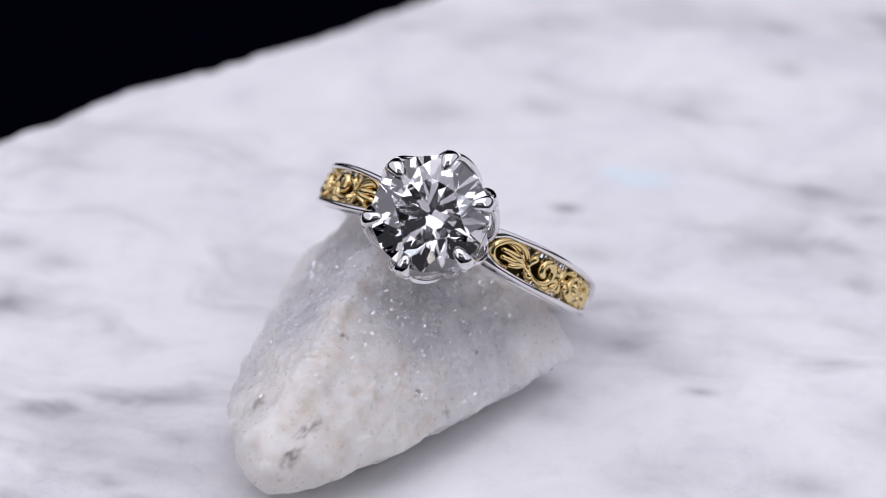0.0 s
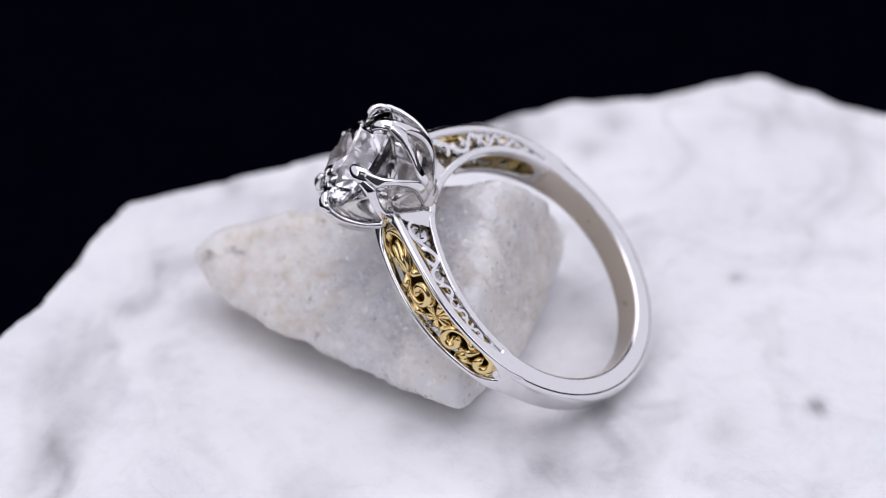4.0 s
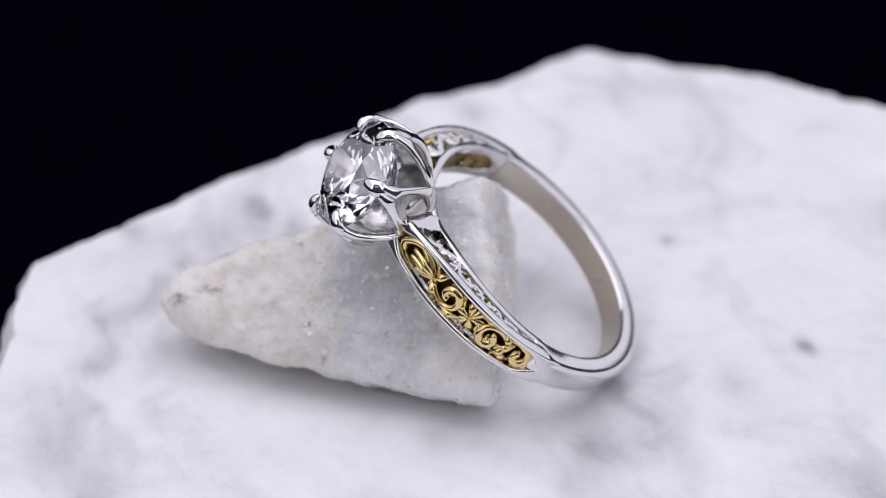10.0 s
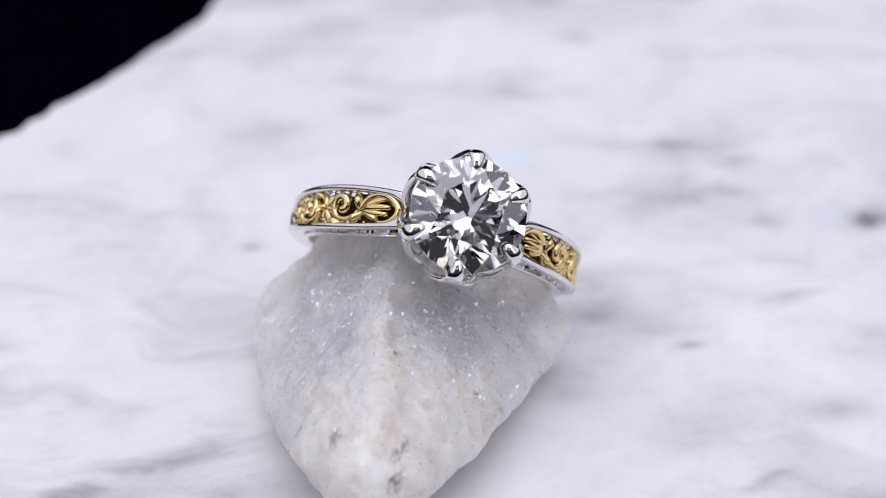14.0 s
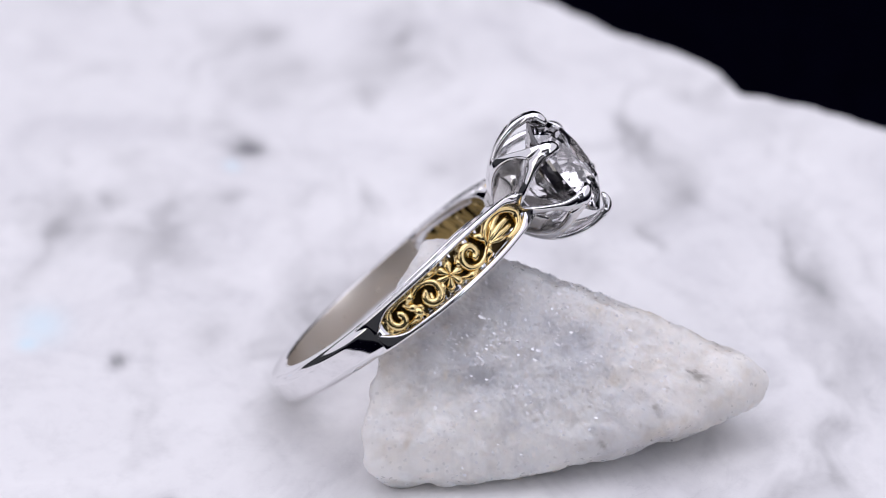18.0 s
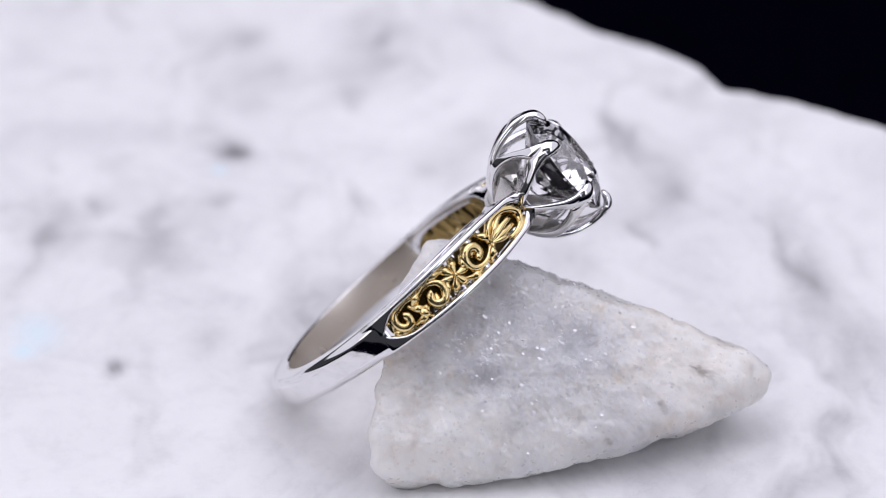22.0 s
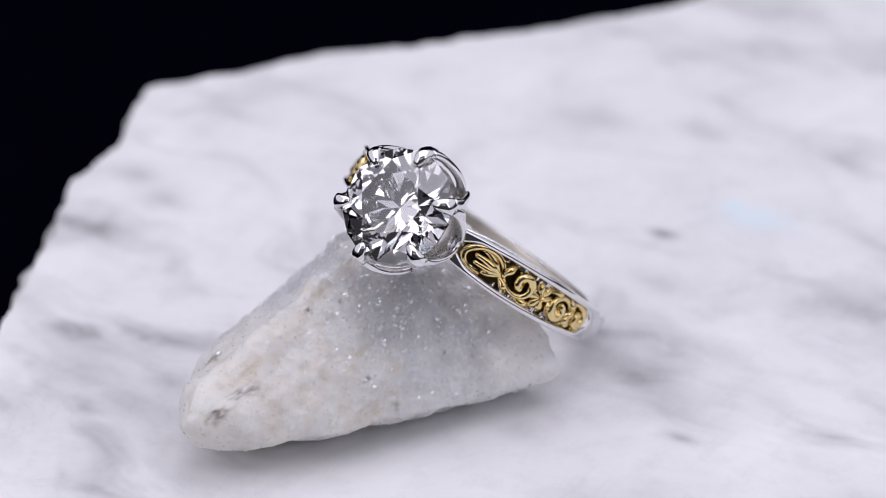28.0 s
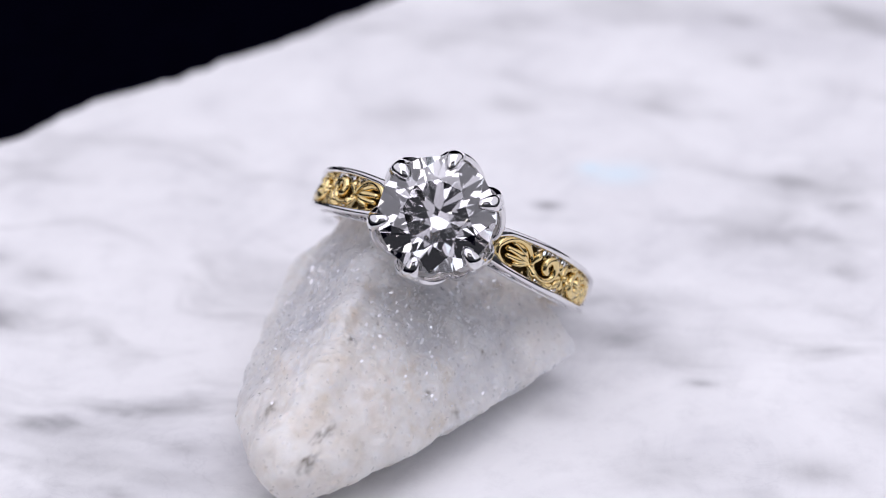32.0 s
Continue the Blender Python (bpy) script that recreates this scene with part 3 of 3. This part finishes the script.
def build_head(ring):
    """Six petals, each a curved leaf round a pointed window; its tip folds over the stone as a claw."""
    rho = [(0, 1.25), (0.10, 2.3), (0.22, 3.16), (0.36, 3.80), (0.55, 4.22), (0.75, 4.34), (0.9, 4.25), (1.0, 4.1)]
    rim = [(0, 30), (0.31, 30), (0.36, 29.2), (0.44, 25.5), (0.54, 20.5), (0.65, 15.6), (0.76, 11.2), (0.88, 8.2), (1.0, 7)]
    hole = [(0.045, 0), (0.09, 7.5), (0.17, 14.0), (0.28, 17.6), (0.39, 17.0), (0.50, 14.0), (0.60, 9.8), (0.69, 4.6), (0.75, 0)]
    for k in range(6):
        mid, (swing, push) = 30 + 60 * k, SET[k]

        def lean(v):
            t = max(0.0, (v - 0.3) / 0.7)
            return math.radians(mid + swing * t * t), push * t * t
        bm = bmesh.new()
        for s in (-1, 1):
            secs = []
            for v in np.linspace(0.0, 0.93, 56):
                a0 = ramp_of(v, hole) if 0.045 < v < 0.75 else 0.0
                a1 = ramp_of(v, rim)
                axis, more = lean(v)
                r = ramp_of(v, rho) + more
                c, hy = math.radians((a0 + a1) / 2), math.radians((a1 - a0) / 2) * r
                sec = []
                # a rounded ridge towards the rim, thin at the window
                for y, q in bar_section(0, r - 0.26, hy + 0.012, 0.26, 0.24, 7):
                    f = (y / (hy + 0.012) + 1) / 2
                    a = axis + s * (c + y / r)
                    q -= 0.10 * (1 - f) * min(1.0, a0 / 6)
                    sec.append(Vector((q * math.cos(a), q * math.sin(a), 9.0 + 5.85 * v)) * MM)
                secs.append(sec if s > 0 else sec[::-1])
            loft(bm, secs)
        axis, more = lean(1.0)
        out_, side = Vector((math.cos(axis), math.sin(axis), 0)), Vector((-math.sin(axis), math.cos(axis), 0))
        path = list(enumerate([(4.0, 13.6), (4.0, 14.1), (3.94, 14.45), (3.8, 14.73), (3.57, 14.92), (3.32, 15.01), (3.08, 15.04), (2.9, 15.02), (2.8, 14.99)]))
        wide = list(enumerate([0.54, 0.58, 0.56, 0.52, 0.46, 0.39, 0.31, 0.19, 0.04]))
        deep = list(enumerate([0.24, 0.27, 0.29, 0.30, 0.29, 0.26, 0.21, 0.14, 0.03]))
        secs = []
        for f in np.linspace(0, 8, 34):
            at = lambda g, i: ramp_of(max(0, min(8, g)), [(n, p[i]) for n, p in path])
            d = (out_ * (at(f + 0.2, 0) - at(f - 0.2, 0)) + Vector((0, 0, at(f + 0.2, 1) - at(f - 0.2, 1)))).normalized()
            up = side.cross(d)
            o = out_ * (at(f, 0) + more) + Vector((0, 0, at(f, 1)))
            sec = []
            for j in range(20):
                cx, cy = superellipse(2 * math.pi * j / 20, 2.1)
                bend = -0.22 * (cx * ramp_of(f, wide)) ** 2
                sec.append((o + side * cx * ramp_of(f, wide) + up * (cy * ramp_of(f, deep)) + (out_ if f < 3 else Vector((0, 0, 1))) * bend) * MM)
            secs.append(sec)
        loft(bm, secs)
        part("petal_prong", bm, PLATINUM, ring)
    bm = bmesh.new()
    secs = []
    for h, r, grow in ((8.55, 0.9, 0), (8.7, 1.35, 0), (9.0, 1.5, 0), (9.4, 1.75, 0), (9.8, 2.2, 0), (10.4, 2.66, 0), (10.8, 2.95, 0.35), (11.1, 3.16, 0.85), (11.1, 3.04, 0.85), (10.8, 2.85, 0.35), (10.2, 2.4, 0), (9.9, 1.7, 0), (9.75, 0.6, 0)):
        ring_ = []
        for t in np.linspace(0, 2 * math.pi, 72, endpoint=False):
            # the rim of the cup rises behind every petal
            up = grow * math.cos(6 * t - math.pi)
            q = r + 0.42 * max(up, -0.6)
            ring_.append(Vector((q * math.cos(t), q * math.sin(t), h + up)) * MM)
        secs.append(ring_)
    loft(bm, secs)
    part("head_base", bm, BRUSHED, ring, "brushed cup under the stone")


def build_stone(ring):
    R, hc, hp, g, rt, rm, rl = 3.72, 1.12, 3.2, 0.10, 2.05, 2.85, 0.85
    z0 = 14.25
    bm = bmesh.new()

    def v(r, k, z):
        a = math.radians(45 * k + 15)
        return bm.verts.new(Vector((r * math.cos(a), r * math.sin(a), z0 + z)) * MM)
    c = math.cos(math.radians(22.5))
    table = [v(rt, k, hc + g) for k in range(8)]
    mids = [v(rm, k + 0.5, g + hc * (R - rm * c) / (R - rt)) for k in range(8)]
    up = [v(R, k / 2, g) for k in range(16)]
    low = [v(R, k / 2, -g) for k in range(16)]
    lmid = [v(rl, k + 0.5, -g - hp * (1 - rl * c / R)) for k in range(8)]
    culet = bm.verts.new(Vector((0, 0, z0 - g - hp)) * MM)
    bm.faces.new(table)
    for k in range(8):
        n = (k + 1) % 8
        bm.faces.new((table[k], mids[k], table[n]))
        bm.faces.new((table[k], mids[k - 1], up[2 * k], mids[k]))
        bm.faces.new((mids[k], up[2 * k], up[2 * k + 1]))
        bm.faces.new((mids[k], up[2 * k + 1], up[(2 * k + 2) % 16]))
        bm.faces.new((culet, lmid[k - 1], low[2 * k], lmid[k]))
        bm.faces.new((lmid[k], low[2 * k], low[2 * k + 1]))
        bm.faces.new((lmid[k], low[2 * k + 1], low[(2 * k + 2) % 16]))
    for k in range(16):
        n = (k + 1) % 16
        bm.faces.new((up[k], up[n], low[n], low[k]))
    bmesh.ops.recalc_face_normals(bm, faces=bm.faces)
    part("diamond", bm, DIAMOND, ring, "round brilliant-cut clear diamond", smooth=False)


def spiral(c, r0, r1, a0, a1, n=22):
    """Points of a spiral in a plane."""
    return [(c[0] + (r0 + (r1 - r0) * t) * math.cos(math.radians(a0 + (a1 - a0) * t)), c[1] + (r0 + (r1 - r0) * t) * math.sin(math.radians(a0 + (a1 - a0) * t)))
            for t in np.linspace(0, 1, n)]


def bezier(p0, p1, p2, p3, n=16):
    out = []
    for t in np.linspace(0, 1, n):
        s = 1 - t
        out.append(tuple(s ** 3 * a + 3 * s * s * t * b + 3 * s * t * t * c + t ** 3 * d for a, b, c, d in zip(p0, p1, p2, p3)))
    return out


def taper(n, a, b, c):
    return [ramp_of(t, [(0, a), (0.5, b), (1, c)]) for t in np.linspace(0, 1, n)]


def build_gold(ring, s):
    """Pierced scrollwork: u runs in mm from the head down the shoulder, v across it."""
    def place(u, v, lift=0.0):
        a = 19 + u * 5.35
        lim = max(0.02, half_width(a) - 0.3)
        return at_ring(s * a, max(-lim, min(lim, v)), r_out(a) - 0.42 + lift)

    def wire(bm, pts, radii, lift=0.0):
        if isinstance(radii, (int, float)):
            radii = [radii] * len(pts)
        tube(bm, [place(u, v, lift - 0.2) for u, v in pts], [r * 1.42 for r in radii], 1.8, outward, 12, 3.0)
    inlay = new("gold_inlay")
    inlay.parent = ring
    tagged(inlay, "hand-engraved yellow gold scrollwork inlay")
    def stroke(bm, pts, a, b, c, lift=0.0):
        wire(bm, pts, taper(len(pts), a, b, c), lift)

    def turned(pts, flip):
        return [(13.2 - u, -v) for u, v in pts] if flip else pts
    bm = bmesh.new()
    stroke(bm, bezier((3.3, -0.2), (2.7, 1.3), (0.9, 1.25), (0.25, 0.1)) + bezier((0.25, 0.1), (0.1, -0.45), (0.8, -1.0), (1.7, -0.8))[1:], 0.12, 0.2, 0.08)
    part("leaf_scroll", bm, GOLD, inlay)
    for end, bow, fat in (((0.85, 0.12), 0.25, 0.23), ((1.15, 0.62), 0.45, 0.2), ((1.0, -0.3), -0.05, 0.2), ((1.75, -0.55), -0.3, 0.19), ((1.75, 0.72), 0.5, 0.15)):
        bm = bmesh.new()
        pts = bezier((3.1, -0.2), (2.6, -0.15 + bow * 0.5), (1.9, end[1] + bow * 0.4), end, 12)
        stroke(bm, pts, 0.08, fat * 0.8, fat * 0.55, 0.0)
        part("leaf", bm, GOLD, inlay)
    for flip in (False, True):
        bm = bmesh.new()
        stroke(bm, turned(bezier((3.2, -0.15), (3.3, 0.3), (3.5, 0.7), (3.85, 1.1)), flip), 0.10, 0.21, 0.05, 0.04)
        part("leaflet", bm, GOLD, inlay)
        bm = bmesh.new()
        stroke(bm, turned(bezier((3.0, -0.3), (3.4, -0.5), (3.7, -0.7), (4.0, -1.1)), flip), 0.10, 0.2, 0.05)
        part("leaflet", bm, GOLD, inlay)
        bm = bmesh.new()
        lead = bezier((3.3, -0.2), (3.9, -0.75), (4.6, -0.95), (5.2, -0.55), 10)
        stroke(bm, turned(lead + spiral((4.72, 0.1), 0.82, 0.26, -52, 262, 26)[1:], flip), 0.10, 0.22, 0.20, 0.03)
        part("scroll", bm, GOLD, inlay)
        bm = bmesh.new()
        stroke(bm, turned(bezier((4.7, -0.8), (5.2, -1.05), (5.7, -0.95), (6.1, -0.6)), flip), 0.09, 0.19, 0.06)
        part("tendril", bm, GOLD, inlay)
        bm = bmesh.new()
        stroke(bm, turned(bezier((4.15, 0.75), (4.45, 0.55), (4.75, 0.35), (4.85, 0.0), 10), flip), 0.06, 0.19, 0.07)
        part("leaflet", bm, GOLD, inlay)
        bm = bmesh.new()
        stroke(bm, turned(bezier((5.45, 0.75), (5.6, 0.35), (5.75, 0.1), (5.95, -0.15), 10), flip), 0.05, 0.17, 0.05, 0.02)
        part("leaflet", bm, GOLD, inlay)
    for a, long in ((8, 1.4), (62, 1.15), (122, 1.1), (188, 1.4), (242, 1.15), (302, 1.1)):
        bm = bmesh.new()
        k = math.radians(a)
        pts = [(6.6 + math.cos(k) * r, math.sin(k) * r) for r in np.linspace(0.1, long, 9)]
        tube(bm, [place(u, v, 0.02 - 0.05 * i) for i, (u, v) in enumerate(pts)], [0.09, 0.13, 0.18, 0.25, 0.30, 0.32, 0.28, 0.19, 0.05], 0.75, outward, 12)
        part("flower_petal", bm, GOLD, inlay)
    bm = bmesh.new()
    wire(bm, [(6.6 + r, 0) for r in np.linspace(-0.16, 0.16, 5)], [0.04, 0.13, 0.16, 0.13, 0.04], 0.16)
    part("flower_centre", bm, GOLD, inlay)
    bm = bmesh.new()
    lead = bezier((9.4, 0.4), (9.9, 0.9), (10.5, 0.9), (11.0, 0.72), 8)
    stroke(bm, lead + spiral((11.15, 0.0), 0.74, 0.24, 95, -240, 28)[1:], 0.1, 0.22, 0.19, 0.03)
    part("tail_spiral", bm, GOLD, inlay)
    for pts in (bezier((9.3, -0.3), (9.8, -0.2), (10.2, 0.1), (10.4, 0.5)), bezier((9.3, -0.3), (9.8, -0.7), (10.3, -0.8), (10.8, -0.7))):
        bm = bmesh.new()
        stroke(bm, pts, 0.1, 0.2, 0.08)
        part("leaflet", bm, GOLD, inlay)
    bm = bmesh.new()
    stroke(bm, bezier((11.2, -0.75), (11.9, -0.7), (12.2, -0.35), (12.5, 0.0)), 0.1, 0.17, 0.05)
    part("tendril", bm, GOLD, inlay)


def build_filigree(ring, s, side):
    """White curls in the window between the inner and the outer rail of a shoulder."""
    lattice = new("filigree")
    lattice.parent = ring

    def gap(a):
        lo, hi = R_IN + 0.55, r_out(a) - 0.68
        return (lo + hi) / 2, max(0.06, (hi - lo) / 2)

    def place(a, q):
        m, g = gap(a)
        return at_ring(s * a, side * (half_width(a) - 0.33), m + q * g)

    def strand(name, pts, radii):
        bm = bmesh.new()
        # flat ribbons with a narrow bevel, flush with the rails
        secs = []
        for i, p in enumerate(pts):
            d = (pts[min(i + 1, len(pts) - 1)] - pts[max(i - 1, 0)]).normalized()
            across = d.cross(Vector((0, side, 0))).normalized()
            r = radii[i]
            secs.append([(p + across * x * r + Vector((0, side * y, 0))) * MM
                         for x, y in ((-1, -0.35), (1, -0.35), (1, 0.0), (0.55, 0.2), (-0.55, 0.2), (-1, 0.0))])
        loft(bm, secs)
        bmesh.ops.recalc_face_normals(bm, faces=bm.faces)
        part(name, bm, PLATINUM, lattice, smooth=False)

    def curl(a0, turn, size, start, sweep):
        m, g = gap(a0)
        deg = math.degrees(1 / m)
        pts = []
        for t in np.linspace(0, 1, 36):
            r = size * g * (1 - 0.58 * t)
            k = math.radians(start + turn * sweep * t)
            a = a0 + deg * r * math.cos(k)
            mm, gg = gap(a)
            pts.append(place(a, max(-1, min(1, r * math.sin(k) / gg))))
        w = 0.10 + 0.11 * min(1, g)
        strand("curl", pts, taper(36, w * 0.75, w, w * 1.05))
    a, k = 21.5, 0
    while a < 70:
        m, g = gap(a)
        up = 1 if k % 2 else -1
        curl(a + math.degrees(g / m) * 0.25, up, 0.98, 180 - up * 25, 285)
        step = math.degrees(g / m) * (2.0 if g > 0.35 else 2.5)
        w = 0.10 + 0.10 * min(1, g)
        pts = [place(a + step * (0.1 + 0.98 * t), -up * 1.0 * (1 - 2 * t * t * (3 - 2 * t))) for t in np.linspace(0, 1, 14)]
        strand("stem", pts, taper(14, w * 0.9, w * 1.1, w * 0.7))
        a += step
        k += 1
    strand("tail", [place(a - 3 + 12 * t, 0.7 * math.sin(7 * t)) for t in np.linspace(0, 1, 20)], taper(20, 0.16, 0.15, 0.08))


def build_marks(ring):
    """Worn stamp inside the shank, past reading: short bars."""
    for k, a in enumerate((98, 102, 105, 110, 114, 117, 121)):
        bm = bmesh.new()
        tube(bm, [at_ring(-a, y, R_IN + 0.015) for y in np.linspace(-0.3 + 0.1 * (k % 2), 0.3, 4)], 0.06, 0.5, outward, 6)
        part("stamp_bar", bm, PLATINUM, ring)


def build_ring():
    ring = tagged(new("engagement_ring"), "platinum and gold diamond ring leaning on the quartz rock", "ring")
    build_shank(ring)
    build_head(ring)
    build_stone(ring)
    build_marks(ring)
    for s in (-1, 1):
        build_gold(ring, s)
        for side in (-1, 1):
            build_filigree(ring, s, side)
    return ring


ring = build_ring()

# ---- black table and backdrop ----


def sheet(name, x0, x1, ys_zs, mat, label, cat):
    bm = bmesh.new()
    rows = [[bm.verts.new((x, y, z)) for x in (x0, x1)] for y, z in ys_zs]
    for a, b in zip(rows, rows[1:]):
        bm.faces.new((a[0], a[1], b[1], b[0]))
    return tagged(part(name, bm, mat), label, cat, kind="structure")


sweep = [(-0.30, -0.0215), (0.45, -0.0215)] + [(0.45 + 0.25 * math.sin(k), -0.0215 + 0.25 * (1 - math.cos(k))) for k in np.linspace(0.15, math.pi / 2, 9)] + [(0.70, 0.75)]
sheet("backdrop", -0.30, 0.30, sweep, VELVET, "black velvet sweep under and behind the slab", "backdrop")


def motions():
    for ob, m in ((slab, Matrix.Identity(4)), (rock, Matrix.Identity(4)), (ring, RING_POSE)):
        walk(ob, [(t, pose(0, 0, 0, 0, 0, a) @ m) for t, a in TURN])


motions()
